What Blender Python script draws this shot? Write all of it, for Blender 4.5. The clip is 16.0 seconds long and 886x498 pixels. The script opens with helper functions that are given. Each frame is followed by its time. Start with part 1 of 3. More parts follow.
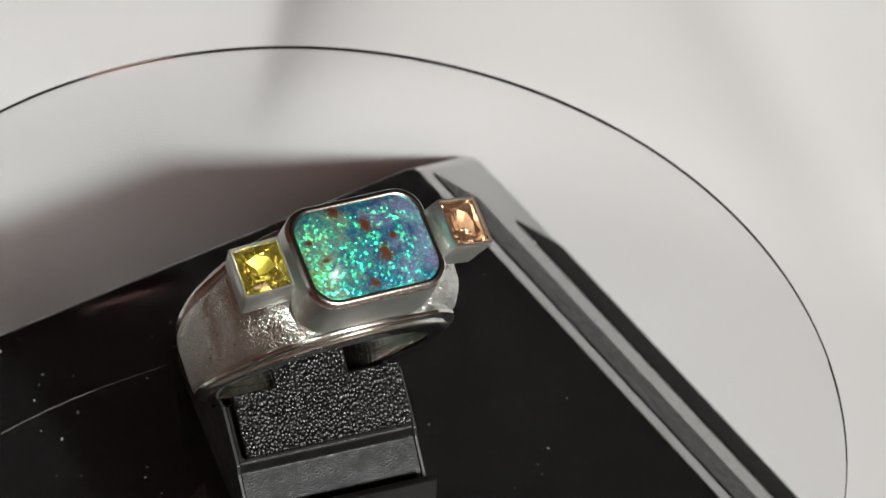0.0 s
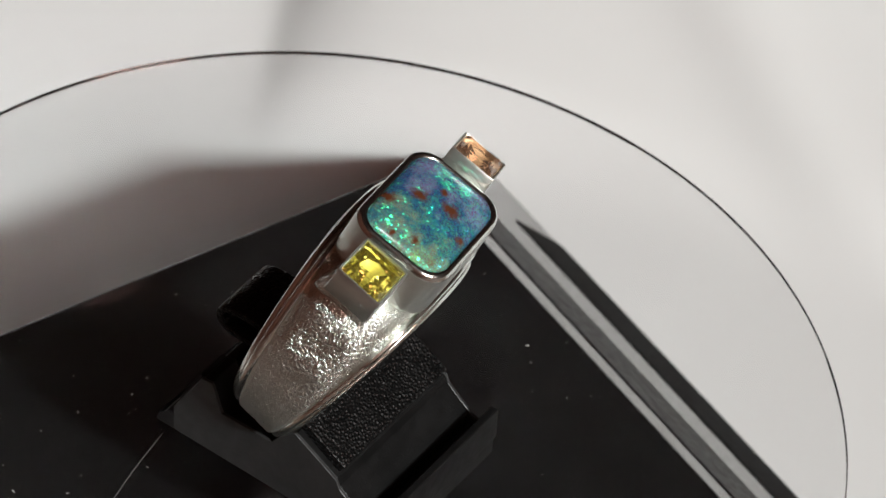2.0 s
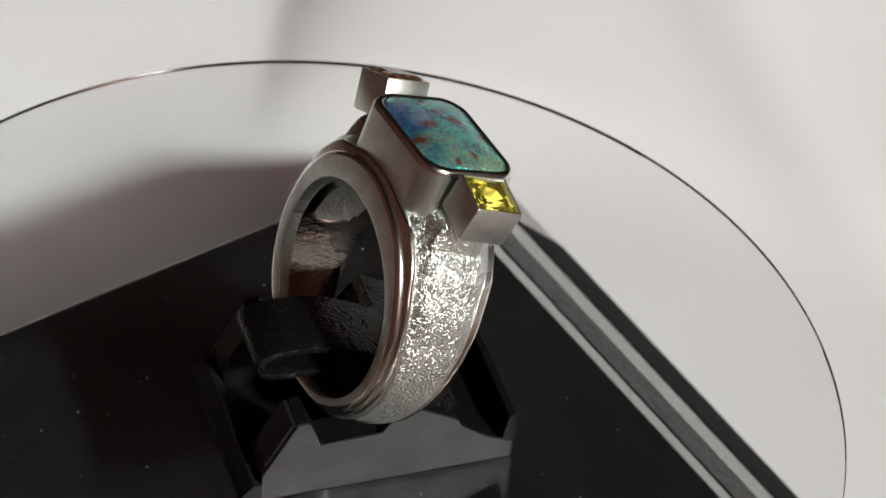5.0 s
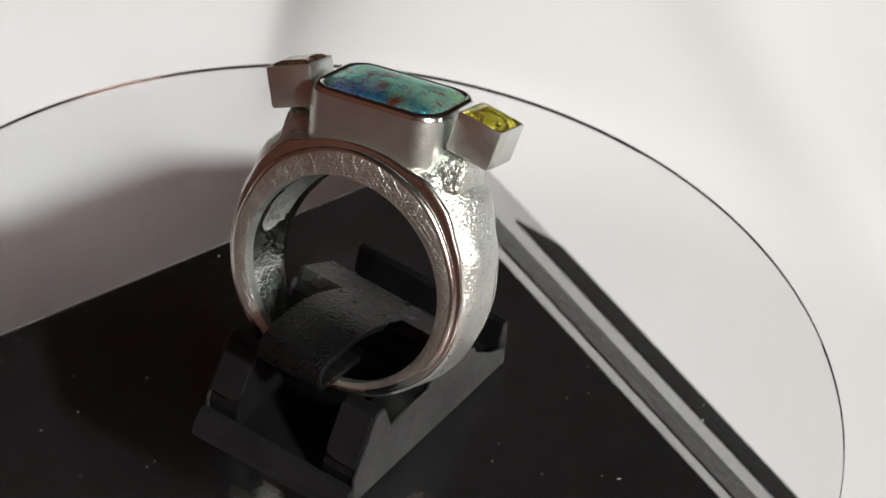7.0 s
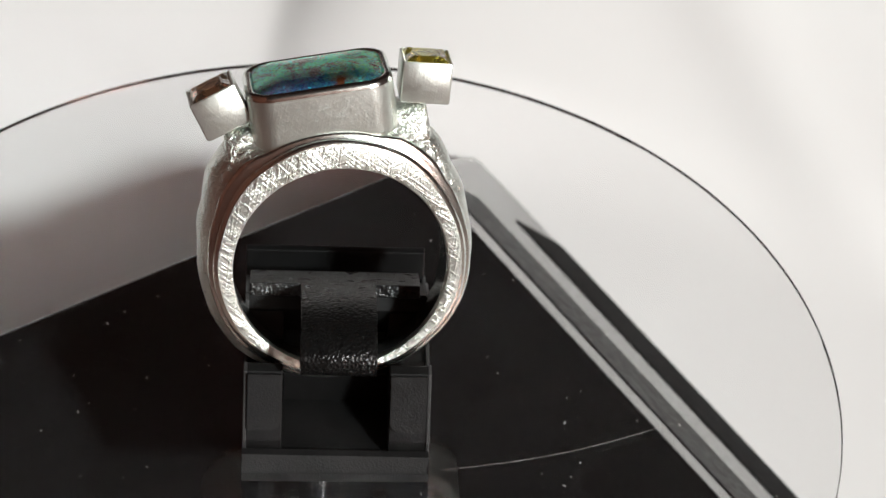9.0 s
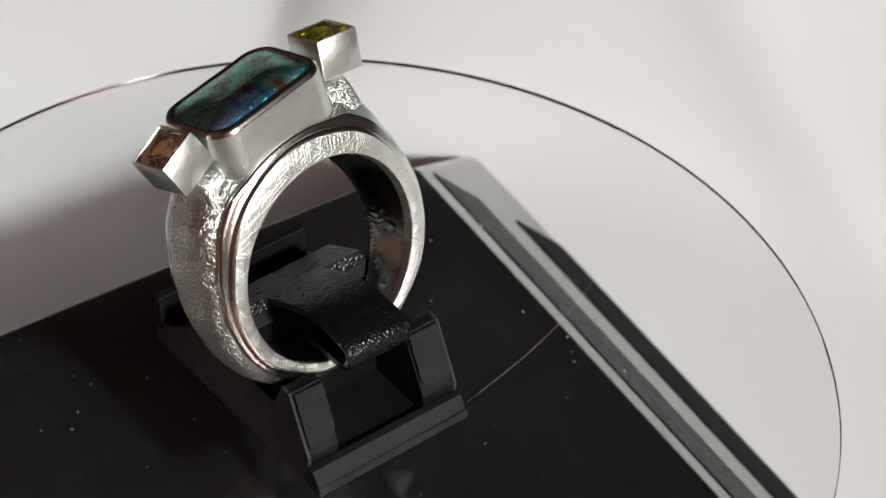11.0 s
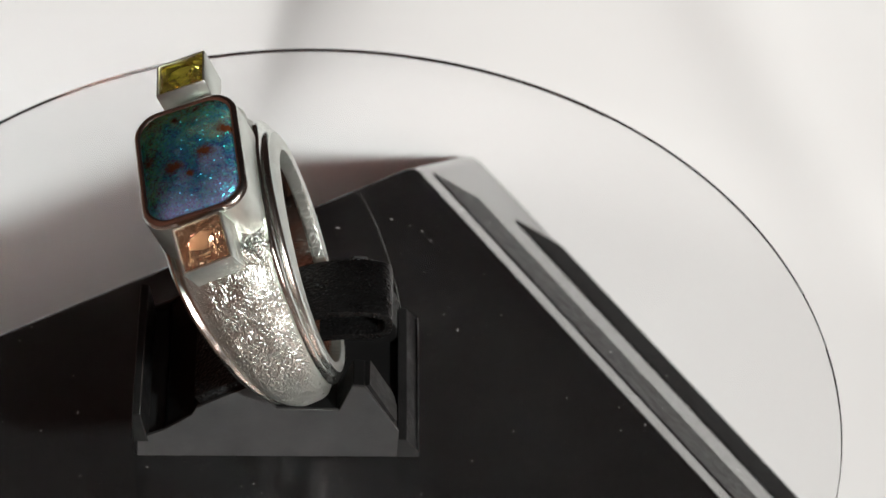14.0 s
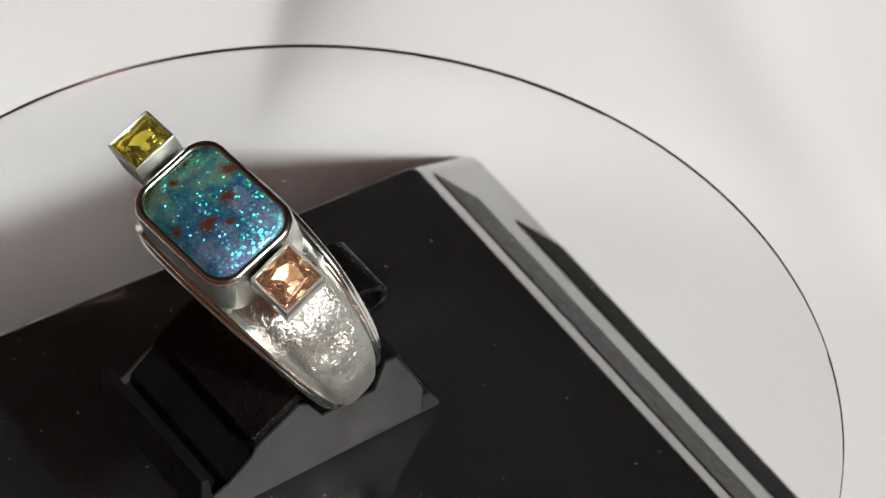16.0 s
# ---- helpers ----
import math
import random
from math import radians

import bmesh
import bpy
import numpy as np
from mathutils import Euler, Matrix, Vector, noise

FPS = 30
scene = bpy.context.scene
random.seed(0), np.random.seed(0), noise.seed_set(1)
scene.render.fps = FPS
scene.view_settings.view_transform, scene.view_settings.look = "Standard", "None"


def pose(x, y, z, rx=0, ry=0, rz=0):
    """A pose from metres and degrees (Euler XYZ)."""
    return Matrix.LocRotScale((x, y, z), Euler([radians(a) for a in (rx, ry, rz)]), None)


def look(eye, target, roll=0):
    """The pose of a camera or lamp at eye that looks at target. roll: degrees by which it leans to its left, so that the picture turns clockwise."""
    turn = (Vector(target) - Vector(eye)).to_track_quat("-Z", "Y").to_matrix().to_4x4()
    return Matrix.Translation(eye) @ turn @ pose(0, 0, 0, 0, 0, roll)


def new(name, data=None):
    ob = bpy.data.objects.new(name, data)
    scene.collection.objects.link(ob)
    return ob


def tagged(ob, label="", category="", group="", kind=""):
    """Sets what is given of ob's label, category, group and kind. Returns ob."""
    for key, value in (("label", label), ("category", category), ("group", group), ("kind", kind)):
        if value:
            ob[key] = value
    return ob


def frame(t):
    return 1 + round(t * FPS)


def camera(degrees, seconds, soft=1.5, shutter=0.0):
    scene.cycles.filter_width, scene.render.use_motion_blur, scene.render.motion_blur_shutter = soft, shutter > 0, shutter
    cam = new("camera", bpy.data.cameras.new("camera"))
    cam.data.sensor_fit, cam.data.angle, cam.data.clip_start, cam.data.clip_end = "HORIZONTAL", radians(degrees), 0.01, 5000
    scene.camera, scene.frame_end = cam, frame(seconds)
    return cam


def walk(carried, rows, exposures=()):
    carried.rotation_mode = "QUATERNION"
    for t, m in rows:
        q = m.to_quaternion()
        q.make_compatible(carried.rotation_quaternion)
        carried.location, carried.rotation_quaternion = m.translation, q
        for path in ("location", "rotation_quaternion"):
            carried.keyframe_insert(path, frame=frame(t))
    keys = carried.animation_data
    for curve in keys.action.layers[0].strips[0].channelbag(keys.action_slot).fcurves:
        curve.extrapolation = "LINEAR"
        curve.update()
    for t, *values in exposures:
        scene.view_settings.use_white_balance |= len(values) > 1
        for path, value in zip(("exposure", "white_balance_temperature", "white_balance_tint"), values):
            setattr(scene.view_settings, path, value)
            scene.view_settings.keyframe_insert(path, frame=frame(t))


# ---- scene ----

MM = 0.001
EYE = Vector((0.01025, -0.23266, 0.24397))
TARGET = Vector((0.01025, 0.00986, 0.00997))
cam = camera(12.781, 16.0, soft=1.5)
cam.data.dof.use_dof, cam.data.dof.focus_distance, cam.data.dof.aperture_fstop = True, 0.320, 90.0
walk(cam, [(0.0, look(EYE, TARGET, 3.7288)), (16.0, look(EYE, TARGET, 3.7288))], exposures=[(0.0, -0.23), (1.5, -0.2), (3.5, -0.15), (4.0, -0.25), (6.5, -0.05), (7.0, 0.03), (9.0, 0.11), (11.5, -0.15), (12.5, -0.09), (14.0, 0.07), (15.5, 0.08), (16.0, -0.08)])

# turn of the turntable: seconds, degrees
TURN = [(0.00, 0.00), (0.50, 8.65), (1.00, 17.37), (1.50, 26.10), (2.00, 34.90), (2.50, 43.70), (3.00, 52.62), (3.50, 61.58), (4.00, 70.59), (4.70, 83.29), (5.25, 93.28), (5.80, 103.27), (6.50, 115.99), (7.00, 125.10), (7.50, 134.20), (8.00, 143.39), (8.50, 152.54), (9.00, 161.77), (9.70, 174.65), (10.25, 184.76), (10.80, 194.88), (11.50, 207.66), (12.00, 216.44), (12.50, 225.03), (13.00, 233.64), (13.50, 242.33), (14.00, 251.18), (14.50, 259.92), (15.00, 268.67), (15.50, 277.33), (16.00, 286.05)]
RING_AXES = Matrix(((0.86548, 0.48854, -0.11083), (-0.37530, 0.77887, 0.50250), (0.33181, -0.39331, 0.85744))).transposed()
RING_CENTRE = Vector((-0.00149, -0.00154, 0.01567))
HOLDER_TURN = 21.8
DISC_NORMAL = Vector((0.02925, -0.02322, 1.0)).normalized()
DISC_CENTRE = Vector((0.00039, -0.00027, 0.0))
SUN = Vector((0.534, -0.614, 0.581)).normalized()

# ---- light ----
world = bpy.data.worlds.new("world")
scene.world = world
world.use_nodes = True
wn = world.node_tree
sky = wn.nodes.new("ShaderNodeTexSky")
sky.sky_type, sky.sun_disc = "NISHITA", False
sky.sun_elevation = math.asin(SUN.z)
sky.sun_rotation = math.atan2(SUN.x, SUN.y)
wn.links.new(sky.outputs[0], wn.nodes["Background"].inputs["Color"])
wn.nodes["Background"].inputs["Strength"].default_value = 0.1

sun_data = bpy.data.lights.new("sun", "SUN")
sun_data.energy, sun_data.angle, sun_data.color = 4.25, radians(5.0), (0.91, 1.0, 0.99)
sun = new("sun", sun_data)
sun.matrix_world = look(SUN * 3, (0, 0, 0))

# added orange lamp in the window opening, standing in for warm room bounce
fill_data = bpy.data.lights.new("warm_fill", "AREA")
fill_data.shape, fill_data.size, fill_data.size_y = "RECTANGLE", 1.2, 1.0
fill_data.energy, fill_data.color = 26.0, (1.0, 0.5, 0.4)
warm_fill = new("warm_fill", fill_data)


# ---- materials ----
def material(name):
    m = bpy.data.materials.new(name)
    m.use_nodes = True
    t = m.node_tree
    b = t.nodes["Principled BSDF"]
    return m, t, b


def node(t, kind, **props):
    n = t.nodes.new(kind)
    for k, v in props.items():
        n.inputs[k].default_value = v
    return n


def coords(t, scale=1.0):
    tc = t.nodes.new("ShaderNodeTexCoord")
    mp = t.nodes.new("ShaderNodeMapping")
    mp.inputs["Scale"].default_value = (scale, scale, scale) if isinstance(scale, (int, float)) else scale
    t.links.new(tc.outputs["Object"], mp.inputs["Vector"])
    return mp.outputs["Vector"]


def noise_tex(t, vec, scale, detail=4.0, rough=0.55):
    n = node(t, "ShaderNodeTexNoise", Scale=scale, Detail=detail, Roughness=rough)
    t.links.new(vec, n.inputs["Vector"])
    return n


def ramp(t, fac, stops):
    r = t.nodes.new("ShaderNodeValToRGB")
    els = r.color_ramp.elements
    while len(els) < len(stops):
        els.new(0.5)
    for e, (p, c) in zip(els, stops):
        e.position, e.color = p, (*c, 1) if len(c) == 3 else c
    t.links.new(fac, r.inputs[0])
    return r.outputs[0]


def bump(t, height, strength, distance, normal=None):
    n = node(t, "ShaderNodeBump", Strength=strength, Distance=distance)
    t.links.new(height, n.inputs["Height"])
    if normal:
        t.links.new(normal, n.inputs["Normal"])
    return n.outputs["Normal"]


def grey(v):
    return (v, v, v)


def silver(name, rough, scratch, relief=0.0, tone=0.86, fineness=7500):
    m, t, b = material(name)
    v = coords(t)
    stain = noise_tex(t, v, 420, 5)
    t.links.new(ramp(t, stain.outputs[0], [(0.3, (tone * .83, tone * .86, tone * .80)), (0.7, (tone * .95, tone, tone * .95))]), b.inputs["Base Color"])
    b.inputs["Metallic"].default_value = 1.0
    fine = noise_tex(t, v, 2600, 3)
    t.links.new(ramp(t, fine.outputs[0], [(0.3, grey(rough * .9)), (0.75, grey(min(1, rough * 1.12)))]), b.inputs["Roughness"])
    # fine hairline scratches in two directions
    nrm = None
    for rot in ((0.15, 0.3, 0.1), (-0.2, 1.35, 0.15), (0.1, 2.4, -0.2)):
        tc = t.nodes.new("ShaderNodeTexCoord")
        turn = t.nodes.new("ShaderNodeMapping")
        turn.inputs["Rotation"].default_value = rot
        mp = t.nodes.new("ShaderNodeMapping")
        mp.inputs["Scale"].default_value = (fineness, fineness * 0.09, fineness * 0.09)
        t.links.new(tc.outputs["Object"], turn.inputs["Vector"])
        t.links.new(turn.outputs[0], mp.inputs["Vector"])
        n = noise_tex(t, mp.outputs[0], 1.0, 1)
        nrm = bump(t, ramp(t, n.outputs[0], [(0.50, grey(0)), (0.62, grey(1))]), scratch, 0.00007, nrm)
    if relief:
        w = noise_tex(t, v, 1700, 2.2)
        w.inputs["Distortion"].default_value = 2.2
        nrm = bump(t, w.outputs[0], relief, 0.00033, nrm)
    t.links.new(nrm, b.inputs["Normal"])
    return m


def black_plastic(name, rough, grain=0.0, grain_scale=2600, base=0.012):
    m, t, b = material(name)
    v = coords(t)
    n = noise_tex(t, v, 300, 5)
    t.links.new(ramp(t, n.outputs[0], [(0.3, grey(base * .7)), (0.8, (base * 1.35, base * 1.3, base * 1.3))]), b.inputs["Base Color"])
    n2 = noise_tex(t, v, 900, 4)
    t.links.new(ramp(t, n2.outputs[0], [(0.3, grey(rough * .8)), (0.7, grey(min(1, rough * 1.25)))]), b.inputs["Roughness"])
    b.inputs["Specular IOR Level"].default_value = 0.18
    if grain:
        g = node(t, "ShaderNodeTexVoronoi", Scale=grain_scale)
        t.links.new(v, g.inputs["Vector"])
        t.links.new(bump(t, g.outputs["Distance"], grain, 0.00015), b.inputs["Normal"])
    return m


def clear(name, tint=(1, 1, 1), ior=1.49, rough=(0.0, 0.03)):
    m, t, b = material(name)
    b.inputs["Base Color"].default_value = (*tint, 1)
    b.inputs["Transmission Weight"].default_value = 1.0
    b.inputs["IOR"].default_value = ior
    v = coords(t)
    n = noise_tex(t, v, 90, 6)
    t.links.new(ramp(t, n.outputs[0], [(0.45, grey(rough[0])), (0.8, grey(rough[1]))]), b.inputs["Roughness"])
    return m


def gem(name, tint):
    m, t, b = material(name)
    n = noise_tex(t, coords(t), 700, 3)
    t.links.new(ramp(t, n.outputs[0], [(0.35, tuple(c * 0.85 for c in tint)), (0.65, tint)]), b.inputs["Base Color"])
    b.inputs["Transmission Weight"].default_value = 0.97
    b.inputs["IOR"].default_value = 1.8
    b.inputs["Roughness"].default_value = 0.01
    return m


def opal_material():
    m, t, b = material("boulder_opal")
    v = coords(t)
    lk = t.links.new

    def math_node(op, a, c=None):
        n = t.nodes.new("ShaderNodeMath")
        n.operation = op
        for k, x in enumerate((a, c)):
            if x is None:
                continue
            if isinstance(x, (int, float)):
                n.inputs[k].default_value = x
            else:
                lk(x, n.inputs[k])
        return n.outputs[0]

    def blend(fac, a, c):
        n = t.nodes.new("ShaderNodeMix")
        n.data_type = "RGBA"
        lk(fac, n.inputs[0])
        for k, x in ((6, a), (7, c)):
            if isinstance(x, tuple):
                n.inputs[k].default_value = (*x, 1)
            else:
                lk(x, n.inputs[k])
        return n.outputs[2]

    def leaning(offset):
        """The surface's normal, leaned by an offset in the stone's own space."""
        turn = t.nodes.new("ShaderNodeVectorTransform")
        turn.vector_type, turn.convert_from, turn.convert_to = "VECTOR", "OBJECT", "WORLD"
        if isinstance(offset, tuple):
            turn.inputs[0].default_value = offset
        else:
            lk(offset, turn.inputs[0])
        geo = t.nodes.new("ShaderNodeNewGeometry")
        add = t.nodes.new("ShaderNodeVectorMath")
        add.operation = "ADD"
        lk(geo.outputs["Normal"], add.inputs[0])
        lk(turn.outputs[0], add.inputs[1])
        nz = t.nodes.new("ShaderNodeVectorMath")
        nz.operation = "NORMALIZE"
        lk(add.outputs[0], nz.inputs[0])
        return nz.outputs[0]

    xyz = t.nodes.new("ShaderNodeSeparateXYZ")
    lk(v, xyz.inputs[0])
    cloud = noise_tex(t, v, 520, 5, 0.65)
    # olive at one end, teal in the middle, lavender blue at the other, broken up by clouds
    run = math_node("ADD", math_node("MULTIPLY", xyz.outputs[0], 48.0), math_node("MULTIPLY", cloud.outputs[0], 1.05))
    body = ramp(t, run, [(0.05, (0.16, 0.145, 0.05)), (0.28, (0.125, 0.175, 0.135)), (0.42, (0.035, 0.115, 0.135)), (0.52, (0.016, 0.047, 0.13)), (0.66, (0.085, 0.11, 0.19)), (0.85, (0.13, 0.125, 0.24))])
    # ironstone specks
    wob = noise_tex(t, v, 1500, 5, 0.7)
    spots = None
    for x, y, r in ((0.0006, -0.0031, 0.0009), (0.0000, -0.0004, 0.0008), (-0.0021, 0.0013, 0.0008), (0.0018, -0.0017, 0.0004), (-0.0044, -0.0026, 0.0004), (-0.0010, -0.0052, 0.0005), (-0.0051, -0.0008, 0.0004)):
        d = t.nodes.new("ShaderNodeCombineXYZ")
        lk(math_node("SUBTRACT", xyz.outputs[0], x), d.inputs[0])
        lk(math_node("SUBTRACT", xyz.outputs[1], y), d.inputs[1])
        ln = t.nodes.new("ShaderNodeVectorMath")
        ln.operation = "LENGTH"
        lk(d.outputs[0], ln.inputs[0])
        k = math_node("ADD", math_node("MULTIPLY", ln.outputs["Value"], 0.55 / r), math_node("MULTIPLY", wob.outputs[0], 1.5))
        spots = k if spots is None else math_node("MINIMUM", spots, k)
    iron = ramp(t, math_node("MULTIPLY", spots, 0.5), [(0.46, grey(1)), (0.70, grey(0))])
    lk(blend(iron, body, (0.085, 0.028, 0.012)), b.inputs["Base Color"])
    lk(leaning((0.0, -0.35, 0.0)), b.inputs["Normal"])
    b.inputs["Roughness"].default_value = 0.2
    b.inputs["Specular IOR Level"].default_value = 0.1
    b.inputs["Coat Weight"].default_value = 0.25
    b.inputs["Coat Roughness"].default_value = 0.04
    clean = math_node("SUBTRACT", 1.0, iron)
    # play of colour: flakes of two sizes that each lean their own way
    out = b.outputs[0]
    for scale, rough, lean, lo, gain, hues in (
            (4200.0, 0.34, 1.0, 0.40, 0.2, [(0.0, (0.15, 0.95, 0.06)), (0.4, (0.02, 0.95, 0.38)), (0.65, (0.02, 0.85, 0.80)), (1.0, (0.06, 0.35, 1.0))]),
            (8200.0, 0.30, 1.2, 0.42, 0.32, [(0.0, (0.10, 1.0, 0.08)), (0.4, (0.02, 0.95, 0.50)), (0.7, (0.05, 0.80, 0.95)), (1.0, (0.15, 0.35, 1.0))])):
        vor = node(t, "ShaderNodeTexVoronoi", Scale=scale)
        lk(v, vor.inputs["Vector"])
        sep = t.nodes.new("ShaderNodeSeparateColor")
        lk(vor.outputs["Color"], sep.inputs[0])
        clump = noise_tex(t, v, 620, 6, 0.72)
        f = math_node("ADD", sep.outputs[0], math_node("MULTIPLY", ramp(t, clump.outputs[0], [(0.40, grey(0)), (0.58, grey(1))]), 0.7))
        mask = math_node("MULTIPLY", ramp(t, f, [(lo + 0.2, grey(0)), (lo + 0.34, grey(gain))]), clean)
        hue = ramp(t, math_node("ADD", math_node("MULTIPLY", sep.outputs[1], 0.7), math_node("MULTIPLY", run, 0.24)), hues)
        gl = t.nodes.new("ShaderNodeBsdfAnisotropic")
        gl.inputs["Roughness"].default_value = rough
        lk(blend(mask, (0, 0, 0), hue), gl.inputs["Color"])
        # lean of each flake
        off = t.nodes.new("ShaderNodeVectorMath")
        off.operation = "SUBTRACT"
        lk(vor.outputs["Color"], off.inputs[0])
        off.inputs[1].default_value = (0.54, 0.76, 0.5)
        sc = t.nodes.new("ShaderNodeVectorMath")
        sc.operation = "SCALE"
        lk(off.outputs[0], sc.inputs[0])
        sc.inputs["Scale"].default_value = lean
        lk(leaning(sc.outputs[0]), gl.inputs["Normal"])
        both = t.nodes.new("ShaderNodeAddShader")
        lk(out, both.inputs[0])
        lk(gl.outputs[0], both.inputs[1])
        out = both.outputs[0]
    lk(out, t.nodes["Material Output"].inputs["Surface"])
    return m


def cloth_material():
    m, t, b = material("white_cotton")
    v = coords(t)
    n = noise_tex(t, v, 14, 4)
    t.links.new(ramp(t, n.outputs[0], [(0.3, (0.76, 0.74, 0.73)), (0.7, (0.82, 0.81, 0.80))]), b.inputs["Base Color"])
    b.inputs["Roughness"].default_value = 0.9
    b.inputs["Sheen Weight"].default_value = 0.15
    w1 = node(t, "ShaderNodeTexWave", Scale=900.0, Distortion=1.5)
    w2 = node(t, "ShaderNodeTexWave", Scale=900.0, Distortion=1.5)
    w2.bands_direction = "Y"
    t.links.new(v, w1.inputs["Vector"])
    t.links.new(v, w2.inputs["Vector"])
    nrm = bump(t, w1.outputs["Fac"], 0.02, 0.0002)
    t.links.new(bump(t, w2.outputs["Fac"], 0.02, 0.0002, nrm), b.inputs["Normal"])
    return m


def plaster(name, tone):
    m, t, b = material(name)
    n = noise_tex(t, coords(t), 6, 6)
    t.links.new(ramp(t, n.outputs[0], [(0.3, tuple(c * .9 for c in tone)), (0.7, tone)]), b.inputs["Base Color"])
    b.inputs["Roughness"].default_value = 0.85
    return m


SATIN = silver("satin_silver", 0.36, 0.42, tone=0.84, fineness=5600)
BRUSHED = silver("brushed_silver", 0.38, 0.07, tone=0.84)
POLISHED = silver("polished_silver", 0.1, 0.1, tone=0.9)
HAMMERED = silver("reticulated_silver", 0.3, 0.05, relief=0.66, tone=0.91)
SOFT = silver("soft_silver", 0.2, 0.05, tone=0.9)
BLACK_SMOOTH = black_plastic("black_plastic", 0.4, 0.08, 6000, base=0.006)
BLACK_GRAIN = black_plastic("grained_black_plastic", 0.3, 0.65, 3600, base=0.004)
BLACK_GRAIN.node_tree.nodes["Principled BSDF"].inputs["Specular IOR Level"].default_value = 0.27
BLACK_GREY = black_plastic("worn_black_plastic", 0.45, 0.15, 6000, base=0.011)
BLACK_SHEEN = black_plastic("sheen_black_plastic", 0.42, 0.05, 5000, base=0.026)
BLACK_SHEEN.node_tree.nodes["Principled BSDF"].inputs["Specular IOR Level"].default_value = 0.4
BLACK_GLOSS = black_plastic("gloss_black_plastic", 0.1, base=0.007)
BLACK_GLOSS.node_tree.nodes["Principled BSDF"].inputs["Specular IOR Level"].default_value = 0.38
BLACK_MATT = black_plastic("matt_black_rubber", 0.95, base=0.01)
BLACK_MATT.node_tree.nodes["Principled BSDF"].inputs["Specular IOR Level"].default_value = 0.08
BLACK_DULL = black_plastic("dull_black_plastic", 0.5, base=0.012)
ACRYLIC = clear("clear_acrylic")
DUST = plaster("pale_dust", (0.6, 0.59, 0.57))
YELLOW = gem("yellow_stone", (1.0, 0.86, 0.20))
PINK = gem("peach_stone", (1.0, 0.64, 0.43))
OPAL = opal_material()
CLOTH = cloth_material()
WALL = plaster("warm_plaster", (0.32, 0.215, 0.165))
# unseen ceiling and back wall: darkened so glossy black and silver reflect little
WALL_DIMMED = plaster("dimmed_plaster", (0.065, 0.056, 0.054))
FLOOR = plaster("brown_floor", (0.24, 0.17, 0.135))
WOOD = plaster("table_wood", (0.15, 0.09, 0.068))


# ---- building helpers ----
def part(name, bm, mat, parent=None, label="", smooth=0.0):
    bmesh.ops.recalc_face_normals(bm, faces=bm.faces[:])
    me = bpy.data.meshes.new(name)
    bm.to_mesh(me)
    bm.free()
    me.materials.append(mat)
    if smooth:
        me.shade_auto_smooth(angle=radians(smooth)) if hasattr(me, "shade_auto_smooth") else None
        for p in me.polygons:
            p.use_smooth = True
        me.set_sharp_from_angle(angle=radians(smooth))
    ob = new(name, me)
    ob.parent = parent
    if label:
        tagged(ob, label)
    return ob


def prism(profile, x0, x1, bevel=0.0, m=None):
    """A (y, z) profile drawn out from x0 to x1, in millimetres."""
    bm = bmesh.new()
    a = [bm.verts.new((x0 * MM, y * MM, z * MM)) for y, z in profile]
    b = [bm.verts.new((x1 * MM, y * MM, z * MM)) for y, z in profile]
    n = len(profile)
    bm.faces.new(a)
    bm.faces.new(b[::-1])
    for i in range(n):
        bm.faces.new((a[i], b[i], b[(i + 1) % n], a[(i + 1) % n]))
    bmesh.ops.recalc_face_normals(bm, faces=bm.faces[:])
    if bevel:
        bmesh.ops.bevel(bm, geom=bm.edges[:], offset=bevel * MM, segments=2, affect="EDGES", profile=0.5)
    if m:
        bmesh.ops.transform(bm, matrix=m, verts=bm.verts)
    return bm


def box(x0, x1, y0, y1, z0, z1, bevel=0.0, m=None):
    return prism([(y0, z0), (y1, z0), (y1, z1), (y0, z1)], x0, x1, bevel, m)


def rounded_rect(hx, hy, r, seg=7):
    pts = []
    for cx, cy, a0 in ((hx - r, hy - r, 0), (-hx + r, hy - r, 90), (-hx + r, -hy + r, 180), (hx - r, -hy + r, 270)):
        for i in range(seg + 1):
            a = radians(a0 + 90 * i / seg)
            pts.append((cx + r * math.cos(a), cy + r * math.sin(a)))
    return pts


def pillow(hx, hy, r, seg=7, bulge=0.3):
    """A rounded rectangle whose sides swell outwards a little."""
    return [(x * (1 + bulge / hx * (1 - (y / hy) ** 2)), y * (1 + bulge / hy * (1 - (x / hx) ** 2))) for x, y in rounded_rect(hx, hy, r, seg)]


def loft(rings, close_first=True, close_last=True):
    """Closed rings of points joined one to the next, in millimetres."""
    bm = bmesh.new()
    vs = [[bm.verts.new(Vector(p) * MM) for p in r] for r in rings]
    n = len(vs[0])
    for a, b in zip(vs, vs[1:]):
        for i in range(n):
            bm.faces.new((a[i], a[(i + 1) % n], b[(i + 1) % n], b[i]))
    if close_first:
        bm.faces.new(vs[0][::-1])
    if close_last:
        bm.faces.new(vs[-1])
    return bm


